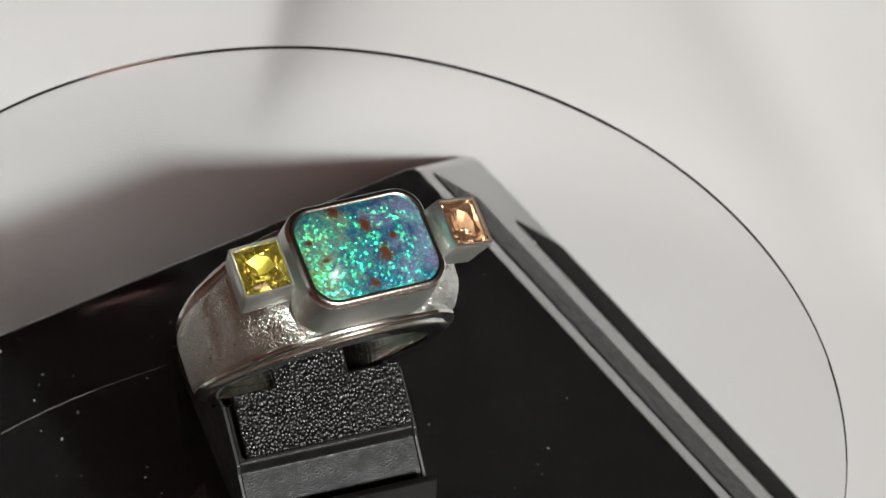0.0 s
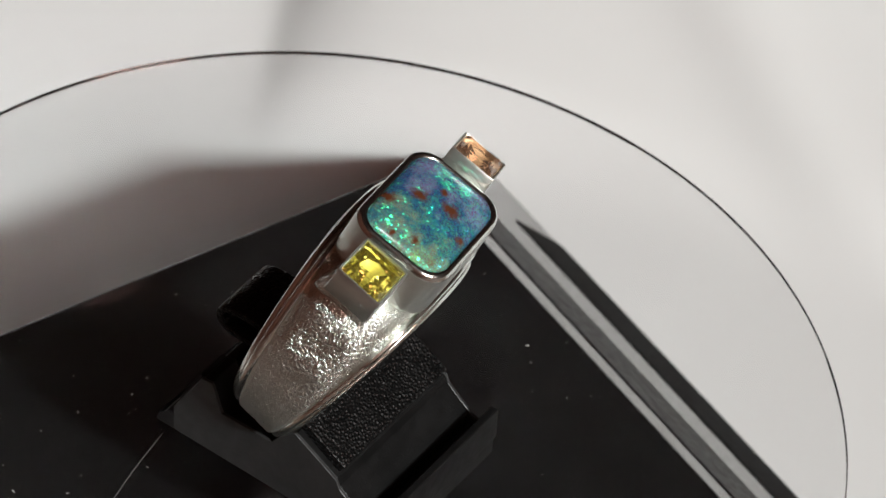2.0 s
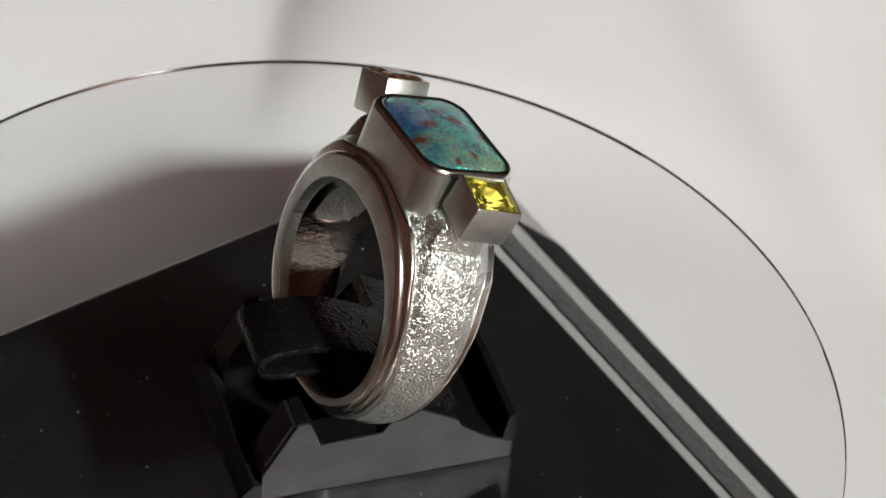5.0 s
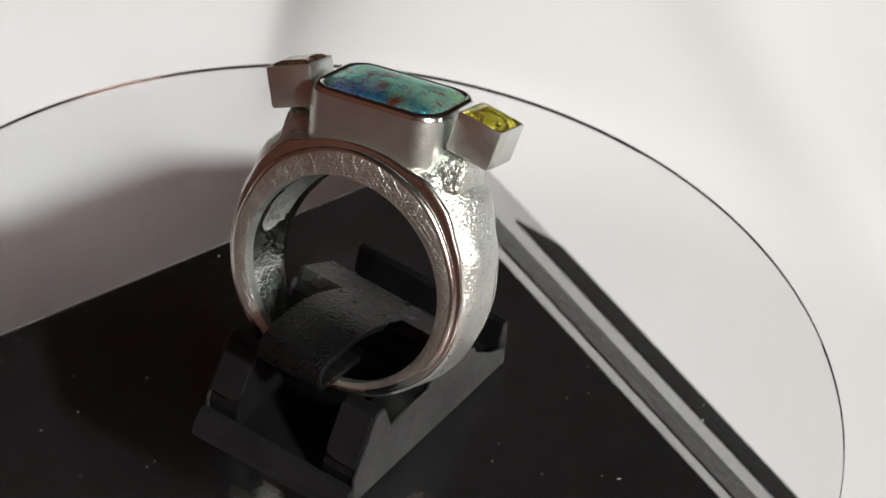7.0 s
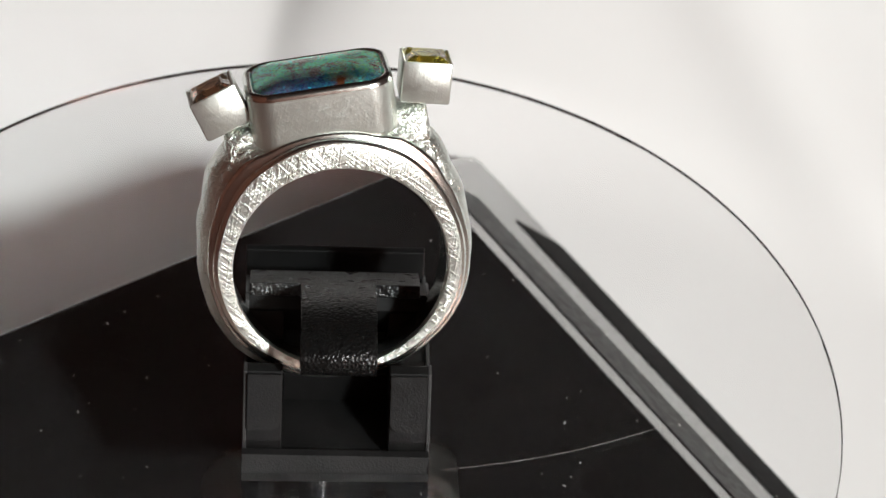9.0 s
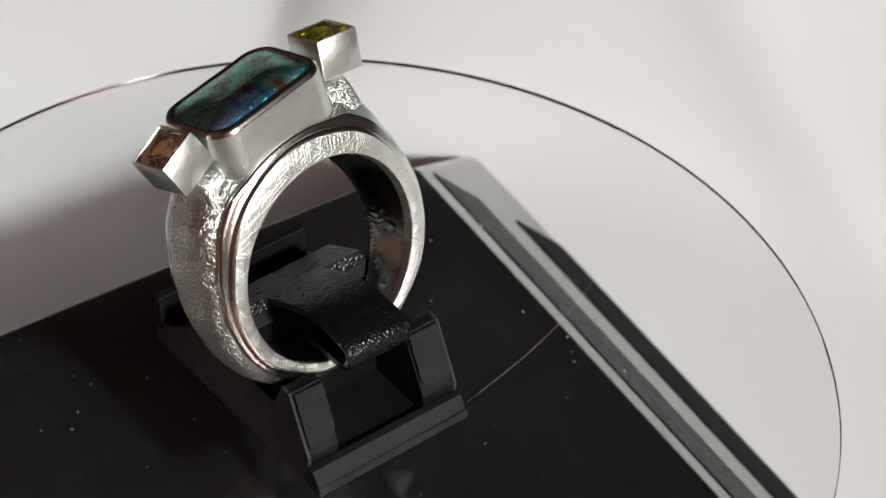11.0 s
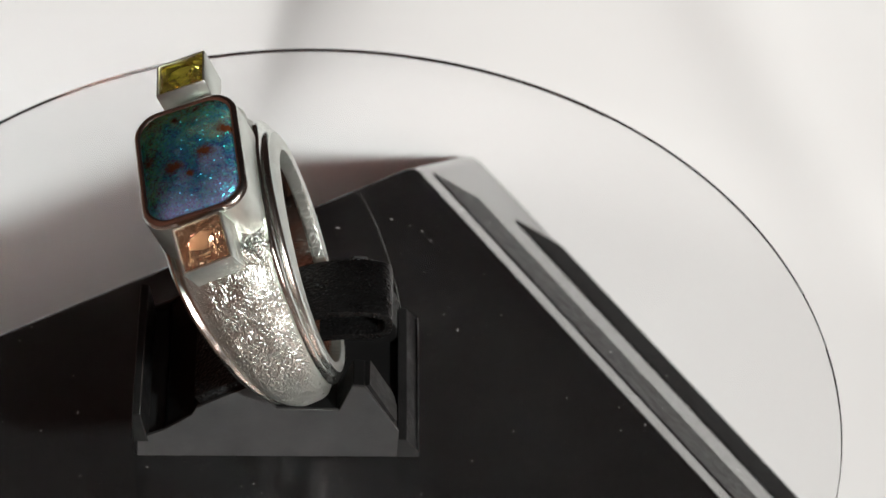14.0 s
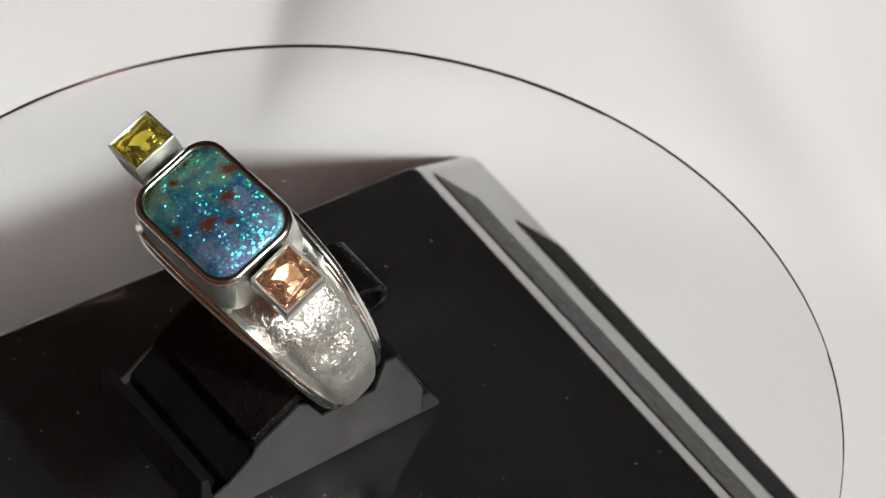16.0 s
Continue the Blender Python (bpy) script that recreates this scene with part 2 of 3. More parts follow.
def lathe(profile, seg=96):
    """A closed (r, z) profile turned about z, in millimetres; profile points at r = 0 close it."""
    bm = bmesh.new()
    cols = []
    for r, z in profile:
        if r == 0:
            cols.append([bm.verts.new((0, 0, z * MM))] * seg)
        else:
            cols.append([bm.verts.new((r * MM * math.cos(math.tau * i / seg), r * MM * math.sin(math.tau * i / seg), z * MM)) for i in range(seg)])
    for a, b in zip(cols, cols[1:]):
        for i in range(seg):
            j = (i + 1) % seg
            f = [a[i], a[j], b[j], b[i]]
            f = [v for k, v in enumerate(f) if v not in f[:k]]
            if len(f) > 2:
                bm.faces.new(f)
    return bm


def table_of(a, stops):
    for (a0, v0), (a1, v1) in zip(stops, stops[1:]):
        if a <= a1:
            k = (a - a0) / (a1 - a0)
            k = k * k * (3 - 2 * k)
            return v0 + (v1 - v0) * k
    return stops[-1][1]


# ---- the room ----
CLOTH_Z = -0.045
FLOOR_Z = CLOTH_Z - 0.76
W = 0.1


def slab(name, x0, x1, y0, y1, z0, z1, mat, label, category):
    ob = part(name, box(x0 / MM, x1 / MM, y0 / MM, y1 / MM, z0 / MM, z1 / MM), mat)
    return tagged(ob, label, category, kind="structure")


def room():
    x0, x1, y0, y1, zc = -1.6, 1.4, -2.2, 1.5, FLOOR_Z + 3.3
    slab("floor", x0 - W, x1 + W, y0 - W, y1 + W, FLOOR_Z - W, FLOOR_Z, FLOOR, "plain warm brown floor of the room", "floor")
    # ceiling and north wall stay out of view, darkened to dim reflections
    slab("ceiling", x0 - W, x1 + W, y0 - W, y1 + W, zc, zc + W, WALL_DIMMED, "unseen ceiling of the room, darkened to dim reflections", "ceiling")
    slab("wall_north", x0 - W, x1 + W, y1, y1 + W, FLOOR_Z, zc, WALL_DIMMED, "unseen wall behind the table, darkened to dim reflections", "wall")
    slab("wall_west", x0 - W, x0, y0, y1, FLOOR_Z, zc, WALL, "plain warm plaster side wall", "wall")
    slab("wall_south", x0 - W, x1 + W, y0 - W, y0, FLOOR_Z, zc, WALL, "plain warm plaster wall behind the camera", "wall")
    # east wall with the window through which the sun falls
    k = x1 / SUN.x
    wy, wz = SUN.y * k, SUN.z * k
    wy0, wy1, wz0, wz1 = max(wy - 0.4, y0 + 0.05), wy + 0.75, wz - 0.85, min(wz + 0.5, zc - 0.1)
    bm = bmesh.new()
    for a, b, c, d in ((y0, wy0, FLOOR_Z, zc), (wy1, y1, FLOOR_Z, zc), (wy0, wy1, FLOOR_Z, wz0), (wy0, wy1, wz1, zc)):
        m = Matrix.Translation((x1 + W / 2, (a + b) / 2, (c + d) / 2)) @ Matrix.Diagonal((W, b - a, d - c, 1))
        bmesh.ops.create_cube(bm, size=1.0, matrix=m)
    tagged(part("wall_east", bm, WALL), "plain warm plaster wall with a window opening", "wall", kind="structure")
    # the added warm fill lamp spans the opening
    warm_fill.matrix_world = Matrix.Translation((x1 + W * 0.5, (wy0 + wy1) / 2, (wz0 + wz1) / 2)) @ pose(0, 0, 0, 0, 90, 0)
    warm_fill.data.size, warm_fill.data.size_y = wz1 - wz0, wy1 - wy0


room()


def cloth_height(x, y):
    """Folds of the cloth, in metres."""
    h = 0.0
    # a soft fold that rises to one side of a line running away from the turntable
    u = x + 0.0102 - (y - 0.09) * 0.10
    far = min(1, max(0, (y - 0.060) / 0.05))
    u = 0.5 * (u + math.sqrt(u * u + 0.0016 ** 2))
    if u > 0:
        h += 0.0065 * (1 - math.exp(-u / 0.0075)) * far
    u2 = (x - 0.056) * 0.9 + (y - 0.065) * 0.42
    h += 0.0011 * math.exp(-(u2 / 0.005) ** 2)
    u3 = (x - 0.070) * 0.8 + (y - 0.070) * 0.6
    h += 0.0022 * math.exp(-(u3 / 0.009) ** 2)
    h += 0.0012 * (noise.noise(Vector((x * 14, y * 14, 3.1))) - 0.1) * (1 if y > 0.05 else 0.4)
    return h


def tablecloth():
    bm = bmesh.new()

    def steps(lo, a, b, hi, fine, coarse):
        out = [lo + (a - lo) * i / coarse for i in range(coarse)]
        out += [a + (b - a) * i / fine for i in range(fine)]
        return out + [b + (hi - b) * i / coarse for i in range(coarse + 1)]

    xs = steps(-0.12, -0.06, 0.09, 0.55, 130, 12)
    ys = steps(-0.004, 0.02, 0.15, 0.55, 110, 12)
    # flat where the turntable stands
    g = []
    for y in ys:
        row = []
        for x in xs:
            k = min(1, max(0, (math.hypot(x, y) - 0.074) / 0.018))
            k = k * k * (3 - 2 * k)
            row.append(bm.verts.new((x, y, CLOTH_Z + cloth_height(x, y) * k)))
        g.append(row)
    for j in range(len(ys) - 1):
        for i in range(len(xs) - 1):
            bm.faces.new((g[j][i], g[j][i + 1], g[j + 1][i + 1], g[j + 1][i]))
    ob = part("tablecloth", bm, CLOTH, smooth=60)
    so = ob.modifiers.new("thickness", "SOLIDIFY")
    so.thickness, so.offset = 0.0012, -1
    return tagged(ob, "white woven cotton cloth with soft folds on a brown table", "tablecloth")


tablecloth()


def table():
    root = tagged(new("table"), "plain brown wooden table partly covered by a white cloth", "table")
    top = CLOTH_Z - 0.0013
    part("tabletop", box(-560, 560, -410, 560, top * 1000 - 30, top * 1000, 3), WOOD, root)
    for x in (-500, 460):
        for y in (-360, 460):
            part("leg", box(x, x + 45, y, y + 45, FLOOR_Z * 1000, top * 1000 - 30.2, 2), WOOD, root)
    return root


table()


# ---- the turntable base: a truncated pyramid of glossy black plastic ----
BASE_TOP, BASE_FOOT = -14.0, -45.0
HALF_TOP, HALF_FOOT = 32.35, 57.8
BASE_TURN = Matrix.Rotation(math.atan2(0.584, 0.812), 4, "Z")


def turntable_base():
    root = tagged(new("turntable"), "glossy black plastic turntable base with sloping sides on white cloth", "turntable")
    root.matrix_world = Matrix.Translation((-0.00042, 0.00027, 0)) @ BASE_TURN
    # levels: half width, height
    body = [(HALF_FOOT, BASE_FOOT), (HALF_FOOT, BASE_FOOT + 0.8), (HALF_TOP + 0.5, BASE_TOP - 0.6), (HALF_TOP + 0.32, BASE_TOP - 0.28), (HALF_TOP + 0.05, BASE_TOP - 0.07), (HALF_TOP - 0.35, BASE_TOP)]
    bm = loft([[(x, y, z) for x, y in rounded_rect(h, h, 0.9 + 0.03 * (h - HALF_TOP), 3)] for h, z in body])
    part("body", bm, BLACK_GLOSS, root)
    bm = bmesh.new()
    bmesh.ops.create_icosphere(bm, subdivisions=2, radius=1.0, matrix=Matrix.Translation(Vector((51.3, 51.3, -37.6)) * MM) @ Matrix.Diagonal((0.45 * MM, 0.45 * MM, 0.3 * MM, 1)))
    part("chip", bm, BLACK_MATT, root, "small dark chip on the corner")
    rnd = random.Random(11)
    bm = bmesh.new()
    for k in range(70):
        size = rnd.choice((0.02, 0.03, 0.035, 0.055))
        m = Matrix.Translation(Vector((rnd.uniform(-31, 31), rnd.uniform(-31, 31), BASE_TOP + 0.01)) * MM) @ Matrix.Rotation(rnd.random() * 6, 4, "Z") @ Matrix.Diagonal((size * MM * rnd.uniform(1, 3.5), size * MM, 0.02 * MM, 1))
        bmesh.ops.create_icosphere(bm, subdivisions=1, radius=1.0, matrix=m)
    tagged(part("dust", bm, DUST, root, "pale specks of dust"), kind="stuff")
    # ribs of rubber along each slope, in the slope's own direction
    slope = Vector((HALF_FOOT - HALF_TOP - 0.5, 0, BASE_FOOT - BASE_TOP + 1.4))
    for side in range(4):
        turn = Matrix.Rotation(math.tau / 4 * side, 4, "Z")
        for f0, f1, name, mat in ((0.15, 0.43, "inlay", BLACK_DULL), (0.68, 0.995, "foot_strip", BLACK_MATT)):
            bm = bmesh.new()
            rows = []
            for f in (f0, f1):
                p = Vector((HALF_TOP + 0.5, 0, BASE_TOP - 0.6)) + slope * f
                half = p.x - 2 - (f - 0.17) / 0.83 * 15
                n = Vector((-slope.z, 0, slope.x)).normalized()
                for lift in (-0.3, 0.12):
                    q = p + n * lift
                    rows.append([bm.verts.new(Vector((q.x, s * half, q.z)) * MM) for s in (-1, 1)])
            a, b, c, d = rows
            for quad in ((b[0], b[1], d[1], d[0]), (a[0], a[1], b[1], b[0]), (c[0], c[1], d[1], d[0]), (a[0], b[0], d[0], c[0]), (a[1], b[1], d[1], c[1]), (a[0], a[1], c[1], c[0])):
                bm.faces.new(quad)
            bmesh.ops.transform(bm, matrix=turn, verts=bm.verts)
            part(name, bm, mat, root, "matt black strip along the slope")
    return root


turntable_base()


# ---- the clear disc with its stem ----
DISC_R = 45.48
DISC_T = 0.75


def turntable_disc():
    root = tagged(new("turntable_disc"), "clear round acrylic disc turning above the black base", "disc")
    plate = part("plate", lathe([(0, 0), (DISC_R - 0.10, 0), (DISC_R - 0.03, -0.03), (DISC_R, -0.10), (DISC_R, -DISC_T + 0.10), (DISC_R - 0.03, -DISC_T + 0.03), (DISC_R - 0.1, -DISC_T), (0, -DISC_T)], 256), ACRYLIC, root, smooth=20)
    plate.visible_shadow = False
    stem = part("stem", lathe([(0, -DISC_T - 0.02), (4.0, -DISC_T - 0.02), (4.4, -DISC_T - 0.4), (4.4, -13.2), (4.1, -13.9), (3.1, -13.9), (3.1, -3.4), (0, -3.4)], 64), ACRYLIC, root, "clear hollow acrylic stem", smooth=30)
    stem.visible_shadow = False
    part("pin", lathe([(0, -3.6), (0.8, -3.6), (1.0, -3.9), (1.0, -9.5), (1.9, -9.8), (1.9, -13.9), (0, -13.9)], 40), BLACK_GLOSS, root, "black pin inside the stem", smooth=30)
    # long hairline scratches and dust on the top face
    rnd = random.Random(5)
    for a0, a1, b0, b1 in ((-29.6, -9.4, -13.2, 3.4),):
        bm = bmesh.new()
        row = []
        for k in range(25):
            f = k / 24
            x, y = a0 + (b0 - a0) * f, a1 + (b1 - a1) * f
            bow = 1.1 * math.sin(math.pi * f)
            w = 0.022 * math.sin(math.pi * min(1, max(0.02, f))) ** 0.4
            row.append([bm.verts.new(((x + d * 0.5 - 0.5 * bow) * MM, (y + d + bow * 0.6) * MM, 0.012 * MM + h)) for d, h in ((-w, 0), (w, 0), (0, 0.000012))])
        for p, q in zip(row, row[1:]):
            for i in range(3):
                bm.faces.new((p[i], p[(i + 1) % 3], q[(i + 1) % 3], q[i]))
        part("scratch", bm, DUST, root, "fine pale scratch")
    bm = bmesh.new()
    for k in range(110):
        r, a = 44 * math.sqrt(rnd.random()), rnd.random() * math.tau
        size = rnd.choice((0.02, 0.025, 0.03, 0.04, 0.06))
        m = Matrix.Translation(Vector((r * math.cos(a), r * math.sin(a), 0.02)) * MM) @ Matrix.Rotation(rnd.random() * 6, 4, "Z") @ Matrix.Diagonal((size * MM * rnd.uniform(1, 4.5), size * MM, 0.018 * MM, 1))
        bmesh.ops.create_icosphere(bm, subdivisions=1, radius=1.0, matrix=m)
    tagged(part("dust", bm, DUST, root, "pale specks of dust"), kind="stuff")
    return root


disc = turntable_disc()


# ---- the ring holder ----
def foot_z(x, y):
    """Height of the disc's face under a point of the holder, in millimetres."""
    p = Matrix.Rotation(radians(HOLDER_TURN), 3, "Z") @ Vector((x, y, 0))
    return -(DISC_NORMAL.x * p.x + DISC_NORMAL.y * p.y) / DISC_NORMAL.z + 0.04


def strip(path, thick, x0, x1, bevel=0.0):
    """A bent sheet along a (y, z) path; its thickness lies to the path's right."""
    out, n = [], len(path)
    for i, (y, z) in enumerate(path):
        a, b = path[max(i - 1, 0)], path[min(i + 1, n - 1)]
        d = Vector((b[0] - a[0], b[1] - a[1])).normalized()
        out.append((y + d.y * thick, z - d.x * thick))
    bm = bmesh.new()
    v = [[bm.verts.new((x * MM, y * MM, z * MM)) for x in (x0, x1) for y, z in (path[i], out[i])] for i in range(n)]
    for a, b in zip(v, v[1:]):
        for i, j in ((0, 2), (2, 3), (3, 1), (1, 0)):
            bm.faces.new((a[i], a[j], b[j], b[i]))
    bm.faces.new((v[0][0], v[0][2], v[0][3], v[0][1]))
    bm.faces.new((v[-1][0], v[-1][1], v[-1][3], v[-1][2]))
    if bevel:
        bmesh.ops.recalc_face_normals(bm, faces=bm.faces[:])
        es = [e for e in bm.edges if e.calc_face_angle(0) > 0.7]
        bmesh.ops.bevel(bm, geom=es, offset=bevel * MM, segments=2, affect="EDGES", profile=0.5)
    return bm


def smooth_path(pts, times=3):
    for _ in range(times):
        out = [pts[0]]
        for a, b in zip(pts, pts[1:]):
            out += [(a[0] * .75 + b[0] * .25, a[1] * .75 + b[1] * .25), (a[0] * .25 + b[0] * .75, a[1] * .25 + b[1] * .75)]
        pts = out + [pts[-1]]
    return pts


def ring_holder():
    root = tagged(new("ring_holder"), "black plastic ring clip stand on a clear acrylic disc", "ring stand")
    # foot plate that follows the disc, with a sloping front bar
    def rest(bm):
        for v in bm.verts:
            if v.co.z < 0.9 * MM:
                v.co.z += foot_z(v.co.x / MM, v.co.y / MM) * MM
        return bm

    part("foot", rest(prism([(-14.9, 0), (7.4, 0), (7.4, 1.5), (-14.9, 1.5)], -9.5, 5.6, 0.06)), BLACK_SMOOTH, root)
    part("front_bar", rest(prism([(7.2, 0), (9.1, 0), (8.95, 0.85), (7.95, 2.3), (7.2, 2.3)], -9.75, 5.9, 0.07)), BLACK_GREY, root)
    def pad(x0, x1, inner_high):
        """A thin pad on the cheek's slope whose lower inner corner is rounded."""
        low, high = Vector((0, 6.75, 4.05)), Vector((0, 4.45, 8.35))
        up = (high - low).normalized()
        out = Vector((0, up.z, -up.y))
        xi, xo, s = (x1, x0, -1) if inner_high else (x0, x1, 1)
        r = 0.9
        outline = [(xo, 0.0), (xo, (high - low).length), (xi, (high - low).length)]
        outline += [(xi + s * r * (1 - math.cos(a)), r * (1 - math.sin(a))) for a in (0, 0.4, 0.8, 1.2, math.pi / 2)]
        return loft([[Vector((x, 0, 0)) + low + up * k + out * d for x, k in outline] for d in (-0.35, 0.2, 0.26)])

    for x0, x1 in ((-9.5, -6.3), (2.6, 5.6)):
        part("cheek", prism([(7.15, 1.4), (7.1, 3.2), (4.2, 8.4), (3.3, 8.5), (2.0, 5.2), (-3.0, 5.2), (-4.3, 7.0), (-4.3, 1.4)], x0, x1, 0.1), BLACK_SMOOTH, root)
        part("pad", pad(x0 + 0.1, x1 - 0.1, x0 < -6), BLACK_GREY, root, "dull grey-black pad")
    part("block", prism([(0.8, 1.4), (0.6, 4.6), (-4.2, 4.9), (-4.3, 1.4)], -6.25, 2.55, 0.1), BLACK_SMOOTH, root)
    part("ramp", prism([(-4.35, 1.4), (-4.35, 7.2), (-5.4, 8.1), (-9.6, 5.4), (-9.9, 4.6), (-12.2, 2.6), (-12.4, 1.4)], -9.5, 5.6, 0.12), BLACK_SMOOTH, root)
    side = [(7.3, 0.0), (7.25, 3.2), (4.3, 8.45), (3.2, 8.5), (2.2, 5.6), (-3.0, 5.6), (-4.6, 7.9), (-5.4, 8.15), (-9.7, 5.4), (-10.0, 4.6), (-12.4, 2.6), (-14.6, 1.5), (-14.6, 0.0)]
    part("side_panel", rest(prism(side, -9.75, -9.45, 0.06)), BLACK_SHEEN, root, "smooth black side panel")
    part("side_panel", rest(prism(side, 5.55, 5.85, 0.06)), BLACK_SHEEN, root, "scuffed grey-black side panel")
    part("lip", prism([(-15.0, 1.2), (-15.0, 4.5), (-14.3, 4.5), (-13.6, 1.2)], -9.6, 5.9, 0.12), BLACK_SMOOTH, root)
    part("clip_plate", strip([(-9.9, 6.35), (-5.4, 9.22)], 1.1, -8.9, 5.5, 0.12), BLACK_GRAIN, root, "grained black clip plate")
    tongue = smooth_path([(-5.9, 8.9), (-3.6, 10.4), (-0.5, 12.0), (2.5, 12.6), (5.2, 12.6), (6.5, 11.9), (6.4, 10.1), (5.2, 9.4), (2.5, 9.3), (0.5, 8.9)])
    part("tongue", strip(tongue, 0.65, -5.1, 1.2, 0.08), BLACK_GRAIN, root, "grained black sprung tongue", smooth=35)
    return root


holder = ring_holder()

# ---- the ring ----
HOLE = 8.9
OUTER = [(-90, 9.95), (-60, 10.5), (-33, 11.05), (-10, 11.25), (10, 11.55), (29, 12.3), (46, 13.4), (57, 13.7), (70, 12.8), (90, 12.5)]
FACE = [(-90, 9.7), (-60, 10.0), (-20, 10.4), (20, 10.6), (60, 11.2), (90, 11.4)]


def edge_b(z):
    return -1.5 + (z + 9) / 20 * 4.1


def edge_f(z):
    return -6.5 - 1.35 * (z + 9) / 20


def hoop(section, seg=260):
    """Sweeps section(angle) -> list of (across, radius) about the finger hole; across runs along y, in millimetres."""
    rings = []
    for i in range(seg):
        a = math.tau * i / seg
        deg = math.degrees(math.asin(math.sin(a)))
        rings.append([(r * math.cos(a), y, r * math.sin(a)) for y, r in section(deg, a)])
    bm = bmesh.new()
    vs = [[bm.verts.new(Vector(p) * MM) for p in r] for r in rings]
    n = len(vs[0])
    for k in range(seg):
        a, b = vs[k], vs[(k + 1) % seg]
        for i in range(n):
            bm.faces.new((a[i], a[(i + 1) % n], b[(i + 1) % n], b[i]))
    return bm


def finger_ring():
    root = tagged(new("finger_ring"), "silver ring with a blue-green opal between yellow and peach square stones", "ring")

    def band(deg, a):
        ro, rf = table_of(deg, OUTER), table_of(deg, FACE)
        ro += 0.4 * math.cos(a) * min(1, max(0, (30 - deg) / 60))
        z = ro * math.sin(a)
        b, f = edge_b(z) - 1.12, edge_f(z) + 0.92
        pts = [(b, HOLE + 0.32), (b, rf + 0.1), (b - 0.12, rf + 0.35)]
        for i in range(15):
            k = i / 14
            y = b - 0.25 + (f - b + 0.5) * k
            dome = 1 - abs(2 * k - 1) ** 4.5
            r = rf + 0.45 + (ro - rf - 0.45) * dome
            r += 0.05 * noise.noise(Vector((math.cos(a) * 14, math.sin(a) * 14, y * 1.3))) * min(1, dome * 3)
            pts.append((y, r))
        return pts + [(f + 0.12, rf + 0.35), (f, rf + 0.1), (f, HOLE + 0.32)]

    part("band", hoop(band), HAMMERED, root, "silver band with a rippled, reticulated surface", smooth=50)
    for front in (True, False):
        def rim(deg, a, front=front):
            rf = table_of(deg, FACE)
            z = rf * math.sin(a)
            e, s = (edge_b(z), -1) if front else (edge_f(z), 1)
            w = 1.0 if front else 0.8
            h = 0.42 * (table_of(deg, OUTER) - rf)
            edge = [(e + s * 1.15, HOLE), (e + s * 0.25, HOLE), (e + s * 0.06, HOLE + 0.06), (e, HOLE + 0.22), (e, rf - 0.42), (e + s * 0.05, rf - 0.24), (e + s * 0.18, rf - 0.07)]
            steps = ((0.36, 0.0), (0.46, -0.04), (0.5, 0.02), (0.51, h * 0.5), (0.56, h * 0.78), (0.7, h * 0.95), (0.95, h), (1.1, h - 0.08), (1.5, h - 0.3))
            return edge + [(e + s * w * k, rf + r) for k, r in steps] + [(e + s * w * 1.5, HOLE + 0.3)]
        ob = part("rim", hoop(rim), SATIN if front else POLISHED, root, "brushed silver rim with a polished stepped edge", smooth=40)
        ob.data.materials.append(SOFT)
        for f in ob.data.polygons:
            f.material_index = 1 if 4 <= f.index % 17 <= 15 else 0

    def hollow(a, k):
        """How far the pitted hollow under the stone reaches at an angle and a share of the width."""
        ang = math.degrees(a) % 360
        wob = 8 * noise.noise(Vector((k * 4, ang * 0.05, 2.0)))
        along = min(ang - 12 + wob, 138 - ang + wob) / 5
        across = min(k - 0.14, 0.86 - k) / 0.06 + 0.5 * noise.noise(Vector((ang * 0.15, k, 7.0)))
        return min(1.0, max(0.0, min(along, across)))

    STEPS = 16

    def lining(deg, a):
        z = 9 * math.sin(a)
        b, f = edge_b(z) - 1.1, edge_f(z) + 1.1
        inner = []
        for i in range(STEPS + 1):
            k = i / STEPS
            y = b + (f - b) * k
            pit = 0.55 + 0.45 * noise.noise(Vector((math.cos(a) * 11, math.sin(a) * 11, y * 1.9)))
            inner.append((y, HOLE + 0.26 * hollow(a, k) * pit))
        return inner + [(f, HOLE + 0.3), (b, HOLE + 0.3)]

    ob = part("lining", hoop(lining), POLISHED, root, "polished inside of the band with a pitted hollow", smooth=40)
    ob.data.materials.append(HAMMERED)
    for f in ob.data.polygons:
        col, row = f.index // (STEPS + 3), f.index % (STEPS + 3)
        if row < STEPS and hollow(math.tau * col / 260, row / STEPS) > 0.2:
            f.material_index = 1

    # bezel of the opal
    cx, cy = -0.38, -2.0
    def shell(levels, hx=5.92, hy=4.4, r=2.0):
        bm = loft([[(cx + x, cy + y, z) for x, y in pillow(hx - i, hy - i, max(0.3, r - i * .55), bulge=0.16)] for z, i in levels])
        bmesh.ops.transform(bm, matrix=tip, verts=bm.verts)
        return bm

    tip = Matrix.Translation(Vector((0, cy, 16.27)) * MM) @ Matrix.Rotation(radians(-8), 4, "X") @ Matrix.Translation(Vector((0, -cy, -16.65)) * MM)
    bezel = part("bezel", shell([(11.6, 0.25), (11.85, 0.06), (12.2, 0.0), (16.05, 0.0)]), BRUSHED, root, "satin silver bezel wall", smooth=40)
    part("bezel_rim", shell([(16.06, 0.01), (16.3, 0.05), (16.48, 0.15), (16.58, 0.3), (16.6, 0.45), (16.55, 0.58), (16.44, 0.68), (16.25, 0.72), (16.06, 0.74)]), SOFT, bezel, "polished rounded bezel rim", smooth=50)
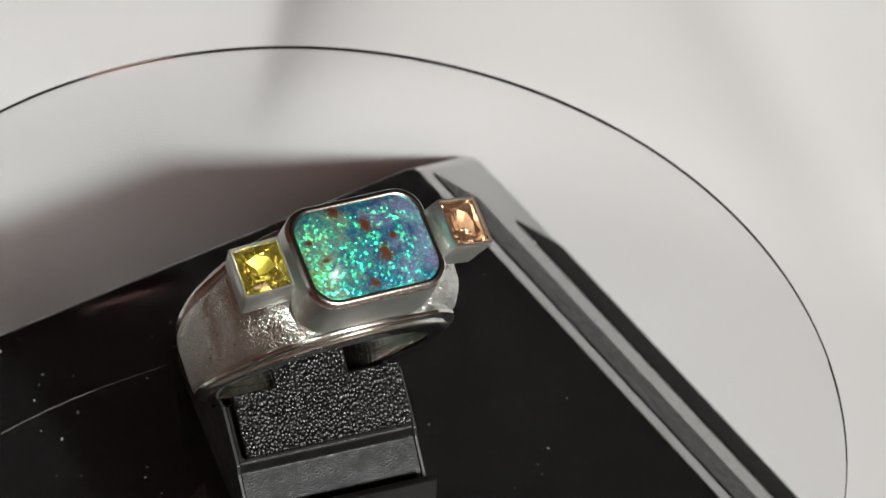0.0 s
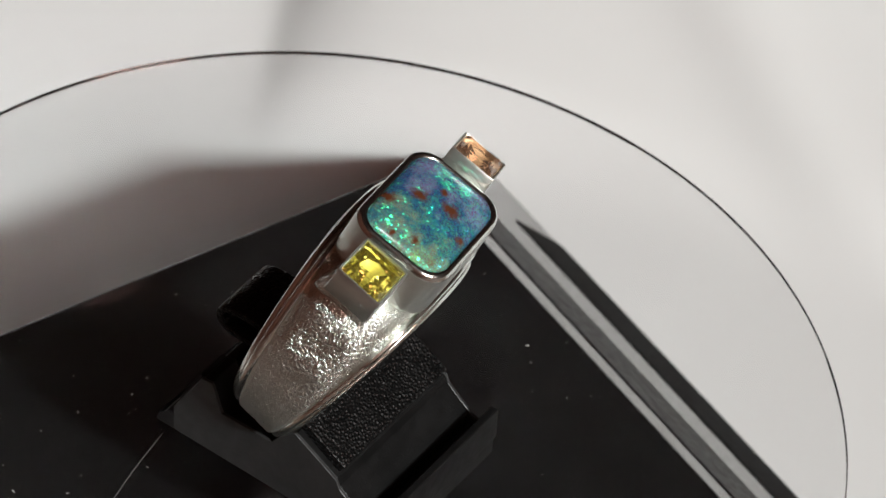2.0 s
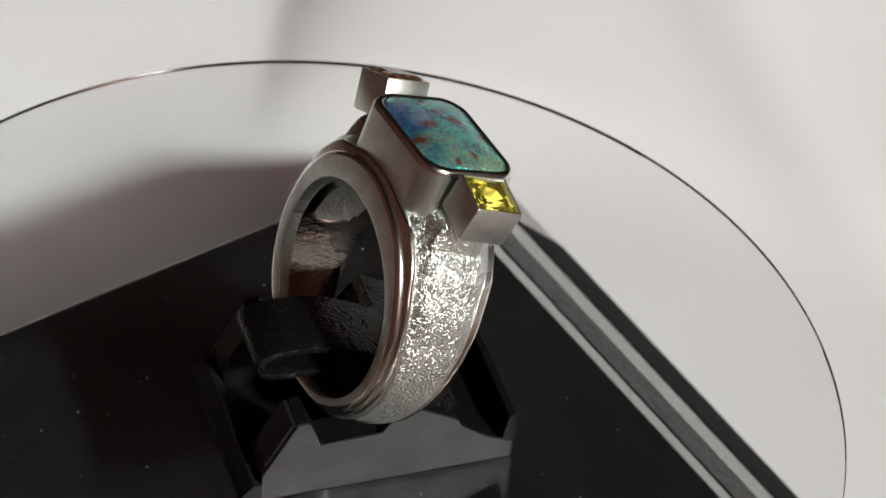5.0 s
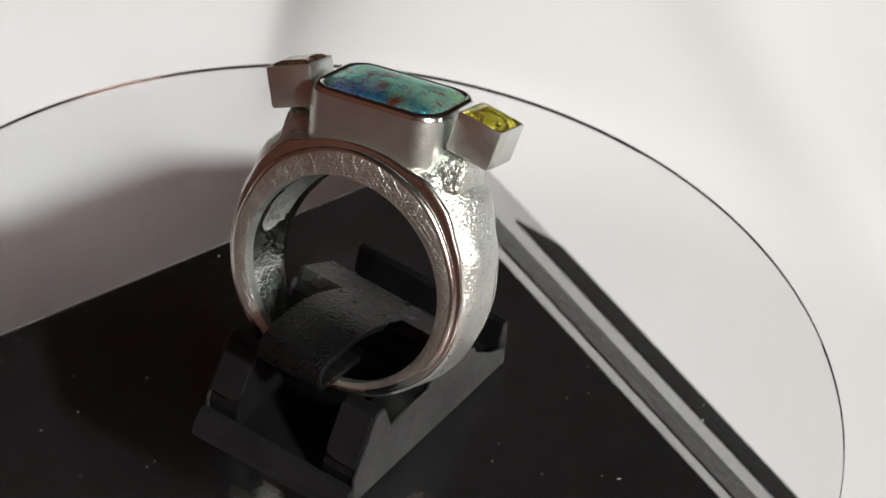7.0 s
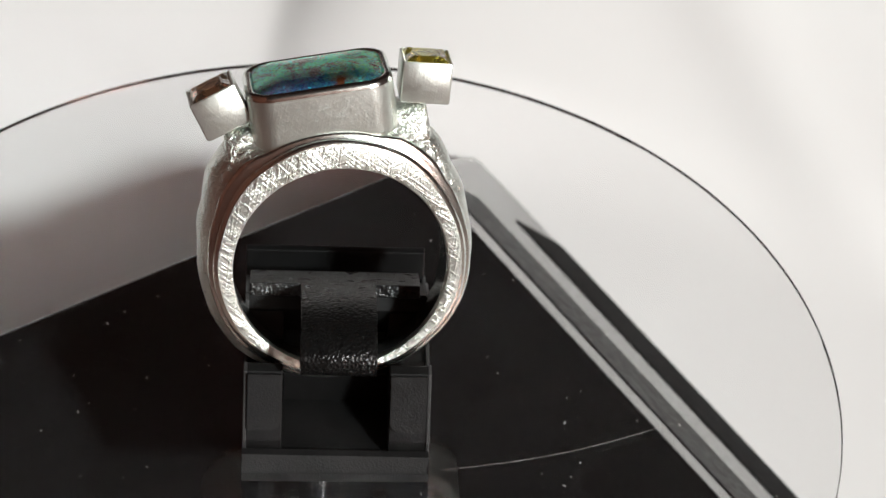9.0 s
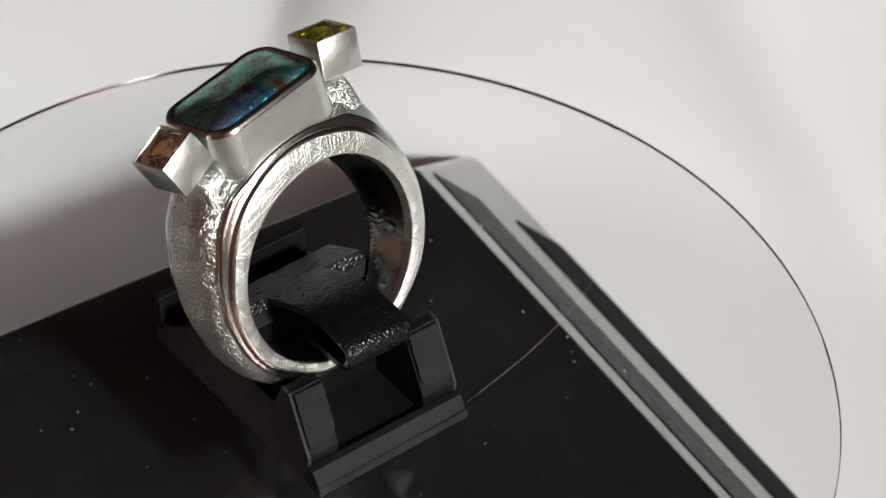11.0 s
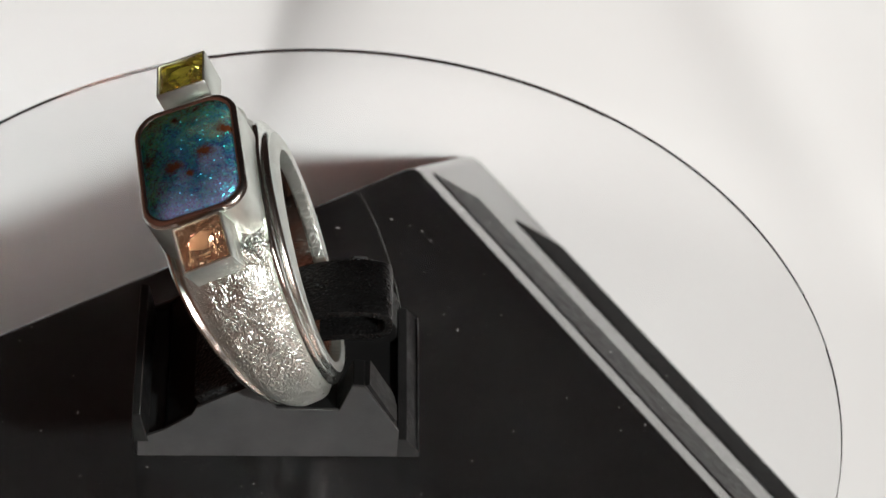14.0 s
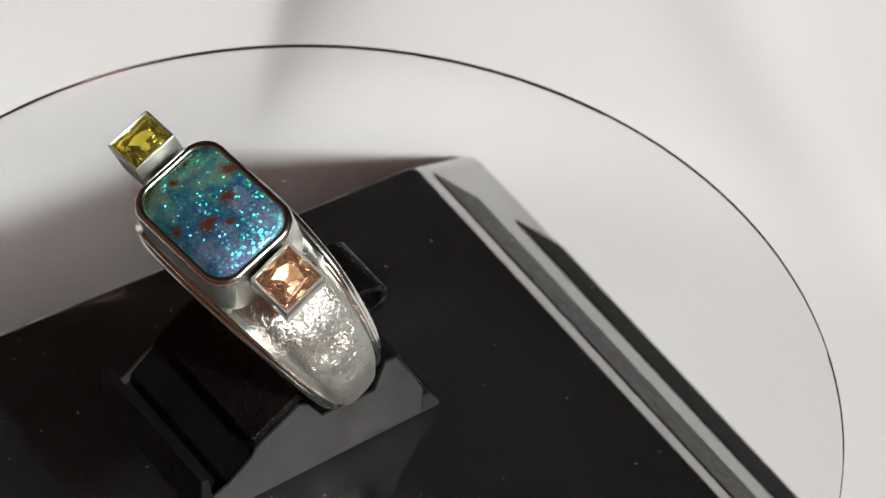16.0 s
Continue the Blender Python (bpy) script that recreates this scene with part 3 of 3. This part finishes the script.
    stone = [(16.07, 0.66), (16.42, 0.68), (16.6, 0.8), (16.85, 1.4), (17.05, 2.1), (17.19, 2.8), (17.26, 3.4), (17.28, 3.9)]
    part("opal", shell(stone), OPAL, bezel, "grey-blue opal with brown specks and bright green flecks", smooth=60)

    # solder saddles between the bezel and the settings
    for x0, x1 in ((-8.9, -5.2), (4.6, 7.9)):
        bm = prism([(-4.6, 9.6), (-4.3, 12.3), (-3.6, 12.9), (-0.4, 12.7), (0.2, 12.0), (0.8, 9.6)], x0, x1, 0.45)
        part("saddle", bm, HAMMERED, root, "soldered silver saddle", smooth=60)

    # square settings on the shoulders
    for sx, top, lean, mat, label in ((-9.5, 16.2, -12, YELLOW, "yellow square-cut stone"), (8.48, 16.2, 18.5, PINK, "peach pink square-cut stone")):
        m = Matrix.Translation(Vector((sx, -1.8, top)) * MM) @ Matrix.Rotation(radians(lean), 4, "Y") @ Matrix.Rotation(radians(-5.5), 4, "X")
        lv = [(-3.5, 0.1), (-3.3, 0.0), (-0.12, 0.0), (0.0, 0.06), (0.0, 0.16), (-0.12, 0.22), (-0.5, 0.26), (-2.6, 0.6)]
        bm = loft([[(x, y, z) for x, y in rounded_rect(2.05 - i, 2.15 - i, 0.16, 2)] for z, i in lv])
        bmesh.ops.transform(bm, matrix=m, verts=bm.verts)
        setting = part("setting", bm, BRUSHED, root, "square silver setting", smooth=30)
        bm = bmesh.new()
        hx, hy = 1.80, 1.90

        def sq(k, z, mid=1.0):
            return [bm.verts.new(Vector((x * hx * k * (mid if x == 0 or y == 0 else 1), y * hy * k * (mid if x == 0 or y == 0 else 1), z)) * MM)
                    for x, y in ((1, 0), (1, 1), (0, 1), (-1, 1), (-1, 0), (-1, -1), (0, -1), (1, -1))]
        rings = [sq(1.0, -0.12), sq(0.8, 0.2, 0.9), sq(0.6, 0.3, 1.0)]
        low = [sq(0.8, -0.85, 0.78), sq(0.5, -1.5, 1.35), sq(0.14, -2.1)]
        order = [low[2], low[1], low[0], rings[0], rings[1], rings[2]]
        for a, b in zip(order, order[1:]):
            for i in range(8):
                bm.faces.new((a[i], a[(i + 1) % 8], b[(i + 1) % 8], b[i]))
        bm.faces.new(order[0][::-1])
        bm.faces.new(order[-1])
        bmesh.ops.triangulate(bm, faces=bm.faces[:])
        bmesh.ops.transform(bm, matrix=m, verts=bm.verts)
        part("gemstone", bm, mat, setting, label).visible_shadow = False
    return root


ring = finger_ring()


# ---- what turns ----
def motions():
    ring_at = Matrix.LocRotScale(RING_CENTRE, RING_AXES.to_quaternion(), None)
    holder_at = Matrix.Rotation(radians(HOLDER_TURN), 4, "Z")
    lean = Vector((0, 0, 1)).rotation_difference(DISC_NORMAL).to_matrix().to_4x4()
    disc_at = Matrix.Translation(DISC_CENTRE) @ lean
    for thing, at in ((disc, disc_at), (holder, holder_at), (ring, ring_at)):
        walk(thing, [(t, Matrix.Rotation(radians(a), 4, "Z") @ at) for t, a in TURN])


motions()
